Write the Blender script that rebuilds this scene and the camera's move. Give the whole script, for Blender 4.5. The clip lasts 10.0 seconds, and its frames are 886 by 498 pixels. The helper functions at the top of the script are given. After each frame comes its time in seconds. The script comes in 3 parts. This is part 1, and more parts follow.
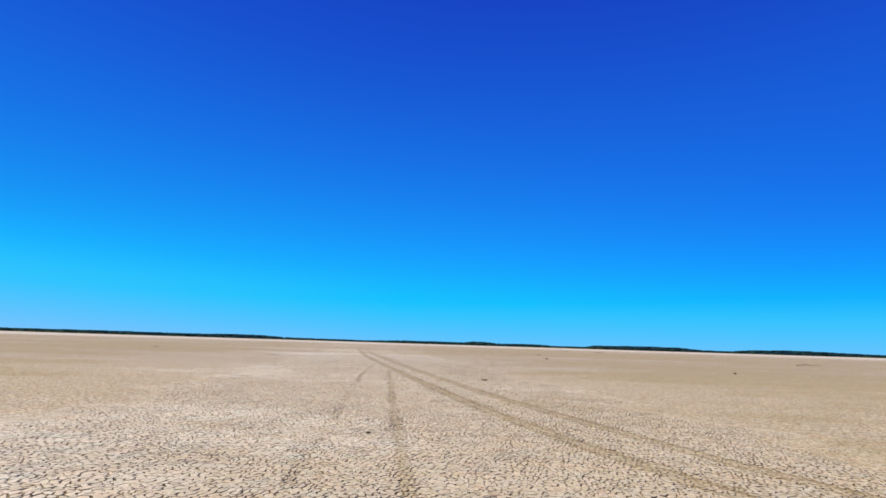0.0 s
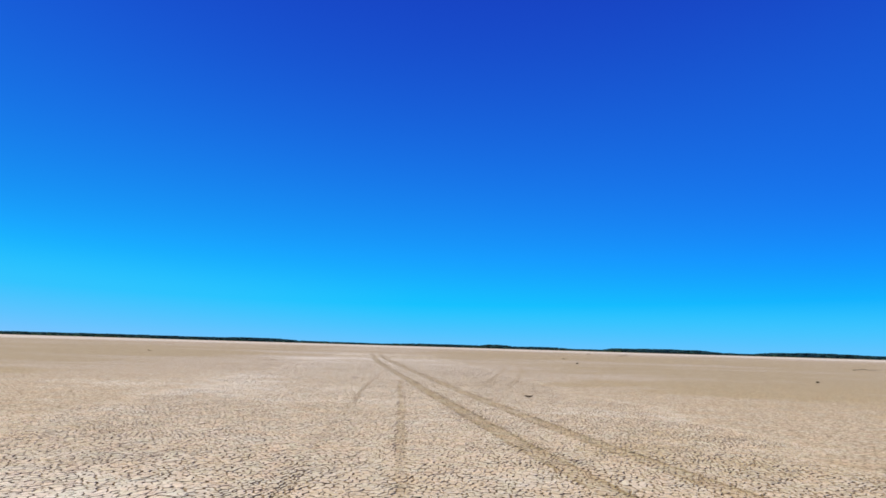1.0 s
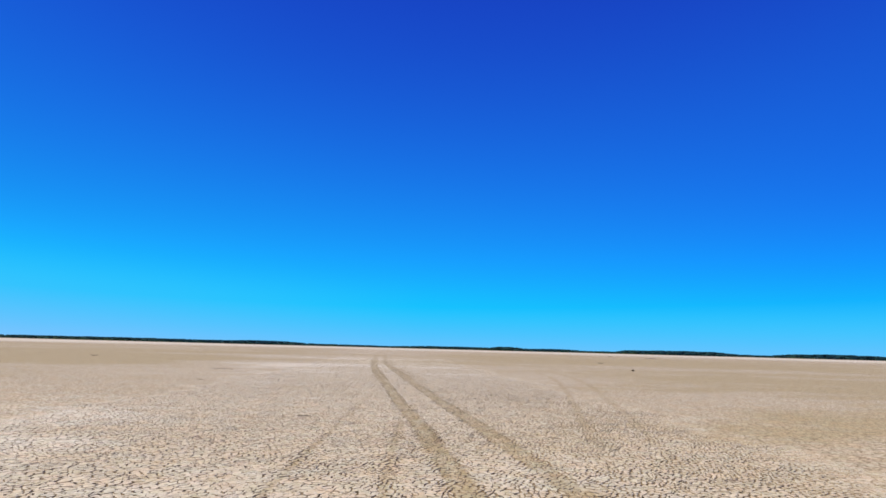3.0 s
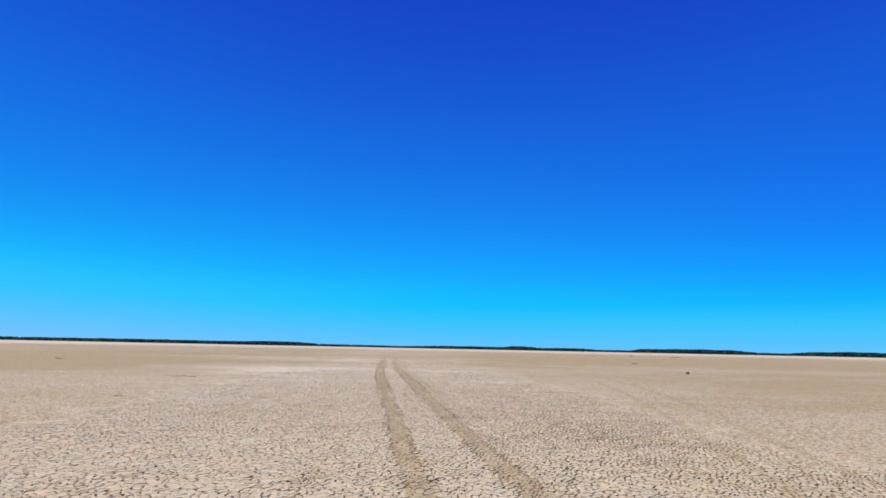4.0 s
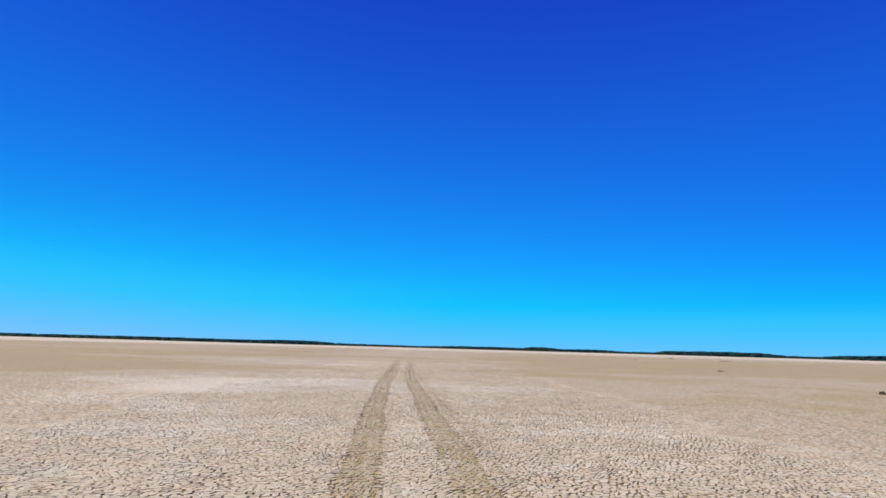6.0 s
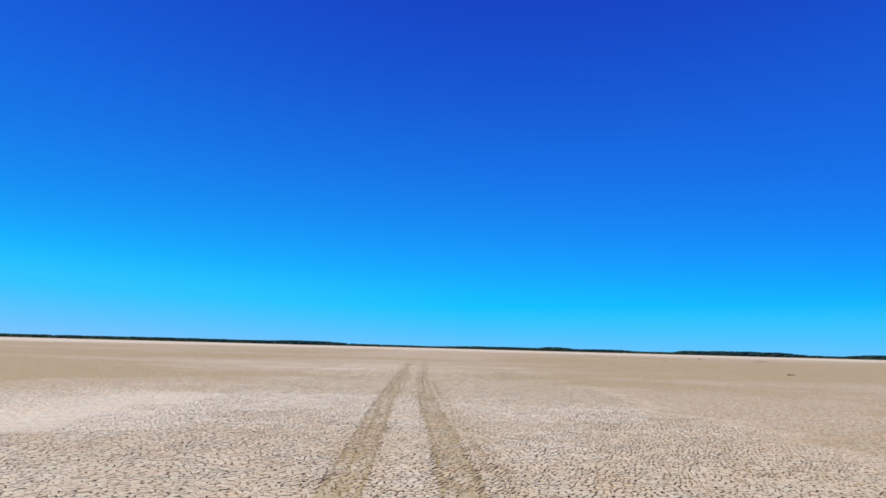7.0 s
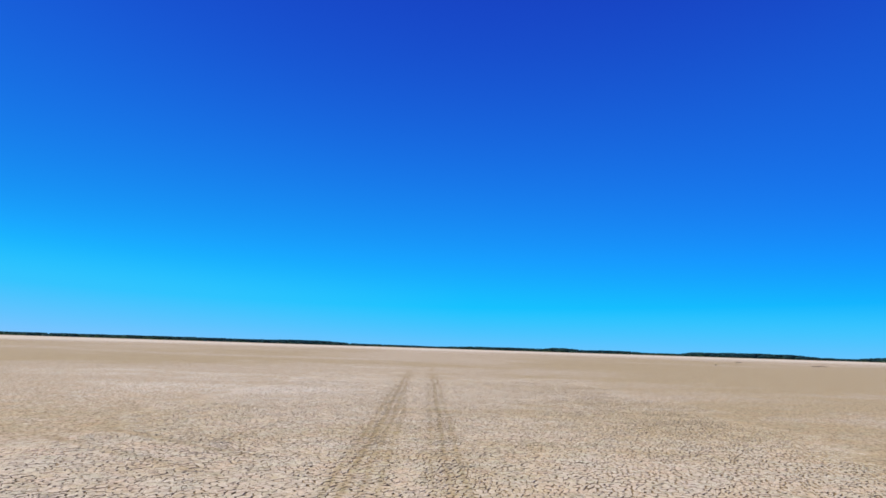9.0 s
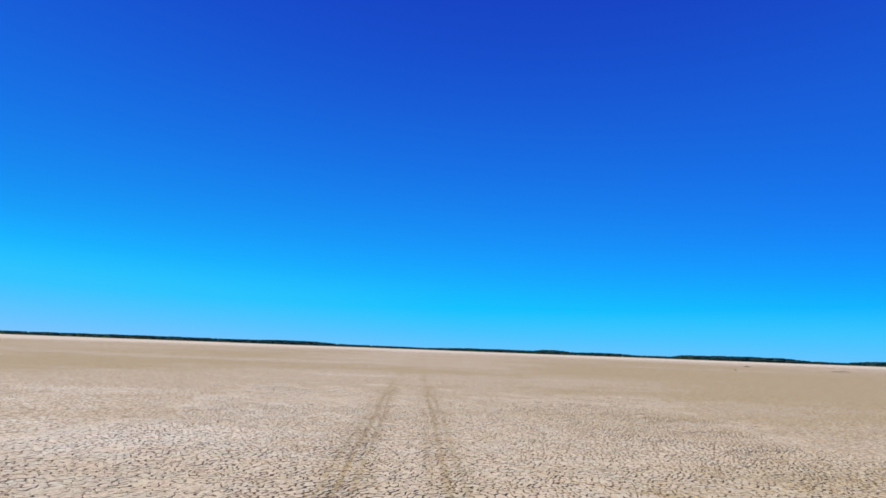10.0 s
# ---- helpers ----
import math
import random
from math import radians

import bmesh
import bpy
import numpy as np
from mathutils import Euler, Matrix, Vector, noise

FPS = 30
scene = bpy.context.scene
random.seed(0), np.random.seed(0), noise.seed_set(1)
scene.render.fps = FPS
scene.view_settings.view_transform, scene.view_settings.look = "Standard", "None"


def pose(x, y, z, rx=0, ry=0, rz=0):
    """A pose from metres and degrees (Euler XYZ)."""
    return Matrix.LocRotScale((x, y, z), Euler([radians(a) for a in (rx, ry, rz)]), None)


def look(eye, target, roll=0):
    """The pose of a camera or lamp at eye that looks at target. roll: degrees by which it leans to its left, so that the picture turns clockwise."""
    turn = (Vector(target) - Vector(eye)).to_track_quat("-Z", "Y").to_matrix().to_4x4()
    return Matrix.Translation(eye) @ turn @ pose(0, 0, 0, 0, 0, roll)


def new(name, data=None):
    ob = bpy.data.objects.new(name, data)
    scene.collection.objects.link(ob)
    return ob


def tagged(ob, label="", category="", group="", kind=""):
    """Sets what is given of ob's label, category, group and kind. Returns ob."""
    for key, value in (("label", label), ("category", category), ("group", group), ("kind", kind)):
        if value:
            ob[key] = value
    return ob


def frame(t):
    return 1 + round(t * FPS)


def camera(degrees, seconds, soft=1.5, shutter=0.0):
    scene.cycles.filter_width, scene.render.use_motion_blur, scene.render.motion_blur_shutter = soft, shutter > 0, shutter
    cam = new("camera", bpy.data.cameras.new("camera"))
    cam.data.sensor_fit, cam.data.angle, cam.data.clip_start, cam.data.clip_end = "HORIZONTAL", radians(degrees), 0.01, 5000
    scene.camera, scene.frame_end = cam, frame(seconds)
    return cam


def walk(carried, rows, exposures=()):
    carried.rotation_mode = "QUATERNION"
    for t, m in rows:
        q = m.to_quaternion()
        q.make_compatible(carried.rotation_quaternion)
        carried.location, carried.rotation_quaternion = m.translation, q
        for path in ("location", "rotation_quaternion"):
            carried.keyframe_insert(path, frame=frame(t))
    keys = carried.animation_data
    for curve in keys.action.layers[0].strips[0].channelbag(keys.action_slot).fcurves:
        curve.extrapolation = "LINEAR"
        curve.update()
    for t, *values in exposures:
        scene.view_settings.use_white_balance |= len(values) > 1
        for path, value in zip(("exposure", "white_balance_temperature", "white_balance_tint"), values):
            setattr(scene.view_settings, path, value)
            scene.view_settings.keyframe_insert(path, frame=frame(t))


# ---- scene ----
cam = camera(72.0, 10.0, soft=1.65)
PATH = [
    (0, (0.000, -0.000, 2.0), (1.146, 9.815, 3.531), 1.79),
    (0.5, (0.274, 4.514, 2.0), (1.273, 14.340, 3.564), 1.48),
    (1, (0.516, 9.090, 2.0), (1.421, 18.924, 3.572), 1.69),
    (1.5, (0.704, 13.737, 2.0), (1.579, 23.571, 3.584), 1.80),
    (2, (0.926, 18.557, 2.0), (1.745, 28.395, 3.590), 1.78),
    (2.5, (1.154, 23.336, 2.0), (1.963, 33.174, 3.598), 1.84),
    (2.7, (1.245, 25.238, 2.0), (2.037, 35.077, 3.601), 1.66),
    (3.8, (1.610, 36.689, 2.0), (2.255, 46.537, 3.611), 1.35),
    (4, (1.657, 38.844, 2.0), (2.227, 48.699, 3.598), 1.18),
    (4.5, (1.728, 44.265, 2.0), (2.138, 54.126, 3.605), 1.37),
    (5, (1.691, 49.719, 2.0), (1.995, 59.584, 3.611), 1.54),
    (5.5, (1.596, 55.208, 2.0), (1.858, 65.075, 3.605), 1.78),
    (5.7, (1.565, 57.383, 2.0), (1.866, 67.250, 3.596), 1.65),
    (7, (1.335, 71.660, 2.0), (1.397, 81.532, 3.592), 1.52),
    (7.5, (1.055, 77.781, 2.0), (1.080, 87.650, 3.610), 1.56),
    (8, (0.805, 84.235, 2.0), (0.812, 94.106, 3.602), 1.70),
    (8.5, (0.574, 90.880, 2.0), (0.590, 100.749, 3.610), 1.69),
    (8.8, (0.444, 94.917, 2.0), (0.465, 104.787, 3.601), 1.76),
    (9, (0.358, 97.632, 2.0), (0.378, 107.504, 3.595), 1.81),
    (9.3, (0.232, 101.741, 2.0), (0.318, 111.611, 3.605), 1.88),
    (9.5, (0.146, 104.499, 2.0), (0.228, 114.368, 3.608), 1.93),
    (10, (-0.060, 111.453, 2.0), (0.126, 121.318, 3.622), 2.14),
]
walk(cam, [(t, look(eye, target, roll)) for t, eye, target, roll in PATH])

# ---- daylight ----
SUN_TURN, SUN_HEIGHT = radians(-104), radians(56)
world = bpy.data.worlds.new("sky")
scene.world = world
world.use_nodes = True


def node(tree, kind, **values):
    n = tree.nodes.new(kind)
    for key, value in values.items():
        n.inputs[int(key[1:])].default_value = value
    return n


def math_node(tree, operation, a, b=None, clamp=False):
    n = tree.nodes.new("ShaderNodeMath")
    n.operation, n.use_clamp = operation, clamp
    for socket, value in zip(n.inputs, (a, b)):
        if value is None:
            continue
        if isinstance(value, (int, float)):
            socket.default_value = value
        else:
            tree.links.new(value, socket)
    return n.outputs[0]


def map_range(tree, value, a, b, c, d, smooth=False):
    n = tree.nodes.new("ShaderNodeMapRange")
    n.interpolation_type = "SMOOTHSTEP" if smooth else "LINEAR"
    tree.links.new(value, n.inputs[0])
    for k, v in enumerate((a, b, c, d)):
        n.inputs[k + 1].default_value = v
    return n.outputs[0]


def mix_colour(tree, factor, a, b, blend="MIX"):
    n = tree.nodes.new("ShaderNodeMix")
    n.data_type, n.blend_type = "RGBA", blend
    for socket, value in ((n.inputs[0], factor), (n.inputs[6], a), (n.inputs[7], b)):
        if isinstance(value, (int, float)):
            socket.default_value = value
        elif isinstance(value, tuple):
            socket.default_value = (*value, 1)
        else:
            tree.links.new(value, socket)
    return n.outputs[2]


def build_sky():
    tree = world.node_tree
    sky = tree.nodes.new("ShaderNodeTexSky")
    sky.sky_type, sky.sun_disc = "NISHITA", False
    sky.sun_elevation, sky.sun_rotation = SUN_HEIGHT, SUN_TURN
    sky.air_density, sky.dust_density, sky.ozone_density = 0.5, 0.0, 10.0
    parts = tree.nodes.new("ShaderNodeSeparateColor")
    tree.links.new(sky.outputs[0], parts.inputs[0])
    # a very clear, deep blue sky that pales only in the last few degrees
    red = map_range(tree, parts.outputs[0], 1.8, 4.8, 0.09, 1.68)
    green = math_node(tree, "MULTIPLY", math_node(tree, "POWER", parts.outputs[1], 1.45), 1.10)
    # brighter towards the sun's side
    coords = tree.nodes.new("ShaderNodeTexCoord")
    split = tree.nodes.new("ShaderNodeSeparateXYZ")
    tree.links.new(coords.outputs["Generated"], split.inputs[0])
    lean = math_node(tree, "MULTIPLY", map_range(tree, split.outputs[0], -0.6, 0.6, 0.10, -0.19), map_range(tree, split.outputs[2], 0.12, 0.45, 1, 0, True))
    green = math_node(tree, "MULTIPLY", green, math_node(tree, "ADD", lean, 1.0))
    # brightness by height (r, halved), and how it falls off to both sides (g) and to one side (b, 0.5 is even)
    ramp = tree.nodes.new("ShaderNodeValToRGB")
    ramp.color_ramp.interpolation = "B_SPLINE"
    tree.links.new(split.outputs[2], ramp.inputs[0])
    stops = ((0.0, 0.495, 0.12, 0.19), (0.07, 0.495, 0.12, 0.23), (0.15, 0.57, 0.50, 0.50), (0.25, 0.62, 0.62, 0.53), (0.375, 0.53, 0.25, 0.60), (0.50, 0.405, 0.0, 0.68), (0.62, 0.34, 0.0, 0.64))
    points = ramp.color_ramp.elements
    while len(points) < len(stops):
        points.new(0.5)
    for point, (height, *value) in zip(points, stops):
        point.position, point.color = height, (*value, 1)
    shape = tree.nodes.new("ShaderNodeSeparateColor")
    tree.links.new(ramp.outputs[0], shape.inputs[0])
    across = split.outputs[0]
    fall = math_node(tree, "MULTIPLY", shape.outputs[1], math_node(tree, "MULTIPLY", across, across))
    side = math_node(tree, "MULTIPLY", math_node(tree, "SUBTRACT", shape.outputs[2], 0.5), across)
    gain = math_node(tree, "MULTIPLY", math_node(tree, "MULTIPLY", shape.outputs[0], 2.0), math_node(tree, "ADD", math_node(tree, "SUBTRACT", side, fall), 1.0))
    green = math_node(tree, "MULTIPLY", green, gain)
    slant = math_node(tree, "MULTIPLY", map_range(tree, across, -0.6, 0.6, 0.22, -0.20), map_range(tree, split.outputs[2], 0.11, 0.21, 1, 0, True))
    red = math_node(tree, "MULTIPLY", red, math_node(tree, "ADD", slant, 1.0))
    # the haze reaches higher towards the sun
    haze = math_node(tree, "MULTIPLY", map_range(tree, split.outputs[2], 0.03, 0.135, 0.42, 0, True), map_range(tree, across, -0.6, 0.05, 1, 0))
    red = math_node(tree, "ADD", red, haze)
    soft = tree.nodes.new("ShaderNodeMath")
    soft.operation = "SMOOTH_MIN"
    tree.links.new(green, soft.inputs[0])
    soft.inputs[1].default_value, soft.inputs[2].default_value = 5.5, 3.2
    blue = math_node(tree, "MINIMUM", math_node(tree, "MULTIPLY", math_node(tree, "POWER", parts.outputs[2], 0.55), math_node(tree, "MULTIPLY", math_node(tree, "POWER", gain, 0.3), 4.05)), 9.95)
    whole = tree.nodes.new("ShaderNodeCombineColor")
    for k, value in enumerate((red, soft.outputs[0], blue)):
        tree.links.new(value, whole.inputs[k])
    # high overhead the blue is paler and less strong
    overhead = mix_colour(tree, 1.0, sky.outputs[0], (3.4, 2.1, 1.35), "MULTIPLY")
    colour = mix_colour(tree, map_range(tree, split.outputs[2], 0.56, 0.80, 0, 1, True), whole.outputs[0], overhead)
    tree.links.new(colour, tree.nodes["Background"].inputs[0])
    tree.nodes["Background"].inputs[1].default_value = 0.1


build_sky()
sun = new("sun", bpy.data.lights.new("sun", "SUN"))
sun.data.energy, sun.data.angle, sun.data.color = 5.2, radians(0.5), (1.0, 0.90, 0.66)
away = Vector((math.sin(SUN_TURN) * math.cos(SUN_HEIGHT), math.cos(SUN_TURN) * math.cos(SUN_HEIGHT), math.sin(SUN_HEIGHT)))
sun.matrix_world = look(away * 100, (0, 0, 0))

# ---- the lake bed: ruts, stains ----
# each rut: (y, x) along it, then bands of (offset, half width, strength, from y, to y)
RUT_A = ((0, 7.6), (8.7, 5.2), (16.7, 3.95), (24.6, 3.4), (35, 2.65), (45, 2.1), (54, 1.55), (62, 1.1), (70, 0.62), (80, 0.1), (90, -0.35), (100, -0.65), (110, -0.9), (125, -1.3), (145, -1.9), (300, -3.4))
RUT_B = ((0, 9.4), (9, 7.0), (16, 5.95), (24, 5.1), (35, 4.2), (45, 3.65), (54, 3.1), (62, 2.65), (70, 2.35), (80, 1.8), (90, 1.3), (100, 0.8), (110, 0.5), (125, 0.25), (145, -0.1), (300, -1.7))
RUT_C = ((0, -1.2), (16, -0.83), (25, -0.62), (36, -0.35), (45, 0.05), (53, 0.45), (64, 1.0))
RUT_D = ((0, 0.5), (9, 0.66), (18.6, 0.85), (29, 1.18), (40, 1.43), (51, 1.95), (66, 2.5))
RUT_E = ((36, 4.5), (44, 6.4), (50, 7.95), (60, 10.4), (68, 12.3), (78, 14.0), (90, 15.3), (105, 16.2))
RUT_F = ((36, 5.7), (42.6, 7.5), (49, 9.3), (57, 11.3), (66, 13.6), (78, 15.7), (90, 17.0), (105, 17.9))
# the two main ruts: fresh and narrow at the start, deep and broad in the middle, thin old lines at the end
START_A = ((0, 0.24, 0.56, -14, 46), (-0.24, 0.045, 1, -14, 40), (0.16, 0.055, 1, -14, 42), (0.34, 0.03, 0.5, -14, 30),)
CURVE_A = ((0, 0.20, 0.72, 14, 56), (0, 0.18, 0.62, 40, 78), (-0.17, 0.05, 0.78, 20, 70), (0.17, 0.05, 0.8, 26, 70), (0.02, 0.035, 0.75, 30, 70),)
DEEP_A = ((0, 0.24, 0.6, 62, 106), (-0.27, 0.055, 0.85, 60, 106), (-0.06, 0.05, 0.9, 54, 110), (0.12, 0.04, 0.8, 60, 106), (0.27, 0.05, 0.95, 60, 106), (0, 0.5, 0.18, 58, 104),)
END_A = ((-0.05, 0.42, 0.26, 94, 150), (-0.34, 0.045, 0.7, 92, 135), (-0.1, 0.06, 0.8, 92, 165), (0.15, 0.05, 0.7, 92, 150), (0.4, 0.04, 0.55, 92, 128), (0, 0.45, 0.13, 140, 300),)
START_B = ((0.02, 0.22, 0.48, -14, 46), (-0.18, 0.04, 0.85, -14, 40), (0.2, 0.05, 1, -14, 42),)
CURVE_B = ((0.14, 0.34, 0.22, 16, 66), (0.03, 0.19, 0.64, 14, 56), (0.05, 0.19, 0.54, 40, 78), (-0.13, 0.05, 0.75, 20, 70), (0.22, 0.05, 0.8, 26, 70), (0.06, 0.035, 0.8, 28, 70),)
DEEP_B = ((0.04, 0.23, 0.58, 62, 106), (-0.24, 0.05, 0.95, 60, 106), (-0.04, 0.04, 0.85, 54, 110), (0.15, 0.05, 0.8, 58, 106), (0.29, 0.055, 0.9, 60, 106), (0.3, 0.6, 0.24, 52, 108), (0.64, 0.04, 0.6, 60, 112), (0.86, 0.03, 0.4, 66, 104),)
END_B = ((0.1, 0.42, 0.22, 94, 150), (-0.24, 0.04, 0.5, 94, 140), (0.02, 0.05, 0.75, 92, 165), (0.28, 0.04, 0.65, 94, 150), (0.1, 0.42, 0.11, 140, 300),)
BANDS = (
    (RUT_A, START_A + CURVE_A + DEEP_A + END_A),
    (RUT_B, START_B + CURVE_B + DEEP_B + END_B),
    (RUT_C, ((0, 0.06, 0.28, 2, 33), (0, 0.06, 0.55, 24, 50), (0, 0.06, 0.25, 40, 60),)),
    (RUT_D, ((-0.03, 0.07, 0.52, -12, 52), (0.07, 0.03, 0.5, 2, 40),)),
    (RUT_E, ((0, 0.10, 0.42, 35, 70), (0, 0.11, 0.58, 54, 96),)),
    (RUT_F, ((0, 0.11, 0.38, 34, 70), (0, 0.13, 0.55, 54, 92),)),
)
# stains: centre, half sizes, strength (+ pale salt, - ochre mud)
PALE_STAINS = (
    (-9.5, 45, 6, 8, 0.6), (-16, 60, 12, 6, 0.4), (-12, 92, 10, 12, 0.9), (9, 72, 7, 6, 0.5), (-16, 122, 9, 8, 0.5), (40, 104, 30, 9, 0.5),
    (-5, 13, 7, 10, 0.9), (-3, 88, 12, 11, 0.7), (-4, 38, 8, 8, 0.4), (7, 88, 4, 7, 0.5),
)
OCHRE_STAINS = (
    (-34, 100, 26, 30, -1.3), (-52, 150, 40, 40, -0.5), (17, 186, 10, 16, -1), (34, 150, 30, 16, -0.6), (24, 46, 16, 7, -0.6),
    (10, 18, 8, 10, -0.4), (48, 175, 60, 45, -0.9), (-20, 30, 9, 5, -0.7), (13, 60, 6, 7, -0.5), (12, 126, 15, 17, -0.8),
)


def smooth(v):
    v = np.clip(v, 0, 1)
    return v * v * (3 - 2 * v)


def rut_strength(x, y):
    """How far the tyres have crushed the mud at these places, 0 to 1."""
    out = np.zeros_like(x)
    wander = 0.04 * np.sin(y * 0.45) + 0.015 * np.sin(y * 1.3 + 1)
    for line, bands in BANDS:
        ys, xs = np.array(line).T
        fine = np.arange(ys[0], ys[-1] + 0.5, 0.5)
        course = np.interp(fine, ys, xs)
        for _ in range(3):
            course[4:-4] = np.convolve(course, np.ones(9) / 9, "valid")
        middle = np.interp(y, fine, course)
        for offset, half, strength, y0, y1 in bands:
            ends = smooth((y - y0) / 10) * smooth((y1 - y) / 10)
            away_from = np.abs(x - middle - offset - wander * 0.6)
            out = np.maximum(out, strength * ends * (1 - smooth((away_from - 0.5 * half) / (1.1 * half))))
    # two old ruts that cross at a slant
    for px, py, dx, dy, long, strength in ((-7.5, 112.1, 0.82, -0.57, 7.0, 0.5), (-7.2, 110.2, 0.82, -0.57, 6.0, 0.45), (6.0, 119.4, 0.87, -0.49, 4.8, 0.55)):
        along = (x - px) * dx + (y - py) * dy
        across = np.abs((x - px) * dy - (y - py) * dx)
        out = np.maximum(out, strength * smooth((long - np.abs(along)) / 2) * (1 - smooth((across - 0.08) / 0.12)))
    return out


def stain_and_light(x, y):
    out = np.zeros_like(x)
    for cx, cy, sx, sy, strength in PALE_STAINS + OCHRE_STAINS:
        r = np.sqrt(((x - cx) / sx) ** 2 + ((y - cy) / sy) ** 2)
        r = r + 0.12 * np.sin(x / sx * 5 + y / sy * 3) + 0.08 * np.sin(y / sy * 9 - x / sx * 4)
        out += strength * smooth(1.25 - r)
    far = np.hypot(x, y - 60)
    # away from the ruts more ochre: the tan look at grazing view, painted in
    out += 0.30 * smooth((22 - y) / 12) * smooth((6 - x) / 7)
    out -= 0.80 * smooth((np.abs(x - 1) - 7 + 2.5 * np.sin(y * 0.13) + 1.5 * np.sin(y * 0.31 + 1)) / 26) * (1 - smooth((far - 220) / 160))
    # paler left, yellower right: own hue plus the sideways fall of light, painted
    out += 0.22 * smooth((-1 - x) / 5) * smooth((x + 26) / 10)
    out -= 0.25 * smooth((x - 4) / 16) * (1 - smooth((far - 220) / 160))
    # towards the far shore it is white with salt, nearer on one side
    shore = far + 0.25 * np.maximum(-x, 0) - 0.12 * np.maximum(x, 0) + 14 * np.sin(x * 0.021) + 9 * np.sin(x * 0.063 + 1)
    return out + 2.3 * smooth((shore - 230) / 420)


# ---- materials ----
def material(name, roughness=0.9, specular=0.25):
    m = bpy.data.materials.new(name)
    m.use_nodes = True
    b = m.node_tree.nodes["Principled BSDF"]
    b.inputs["Roughness"].default_value, b.inputs["Specular IOR Level"].default_value = roughness, specular
    return m, m.node_tree, b


def attribute(tree, name):
    n = tree.nodes.new("ShaderNodeAttribute")
    n.attribute_name = name
    return n.outputs["Fac"]


def noise_at(tree, place, scale, detail=4.0, stretch=(1, 1, 1), rough=0.55):
    m = tree.nodes.new("ShaderNodeMapping")
    m.inputs["Scale"].default_value = stretch
    tree.links.new(place, m.inputs[0])
    n = tree.nodes.new("ShaderNodeTexNoise")
    n.inputs["Scale"].default_value, n.inputs["Detail"].default_value, n.inputs["Roughness"].default_value = scale, detail, rough
    tree.links.new(m.outputs[0], n.inputs["Vector"])
    return n.outputs[0]


# the fifth colour is damp crack mud, darkened by the shade inside cracks
PALE, OCHRE, SALT_AND_GLINT, CRUSHED, DAMP_SHADE, SHORE = (0.515, 0.440, 0.357), (0.436, 0.361, 0.243), (0.635, 0.577, 0.520), (0.305, 0.240, 0.122), (0.20, 0.148, 0.092), (0.59, 0.525, 0.465)


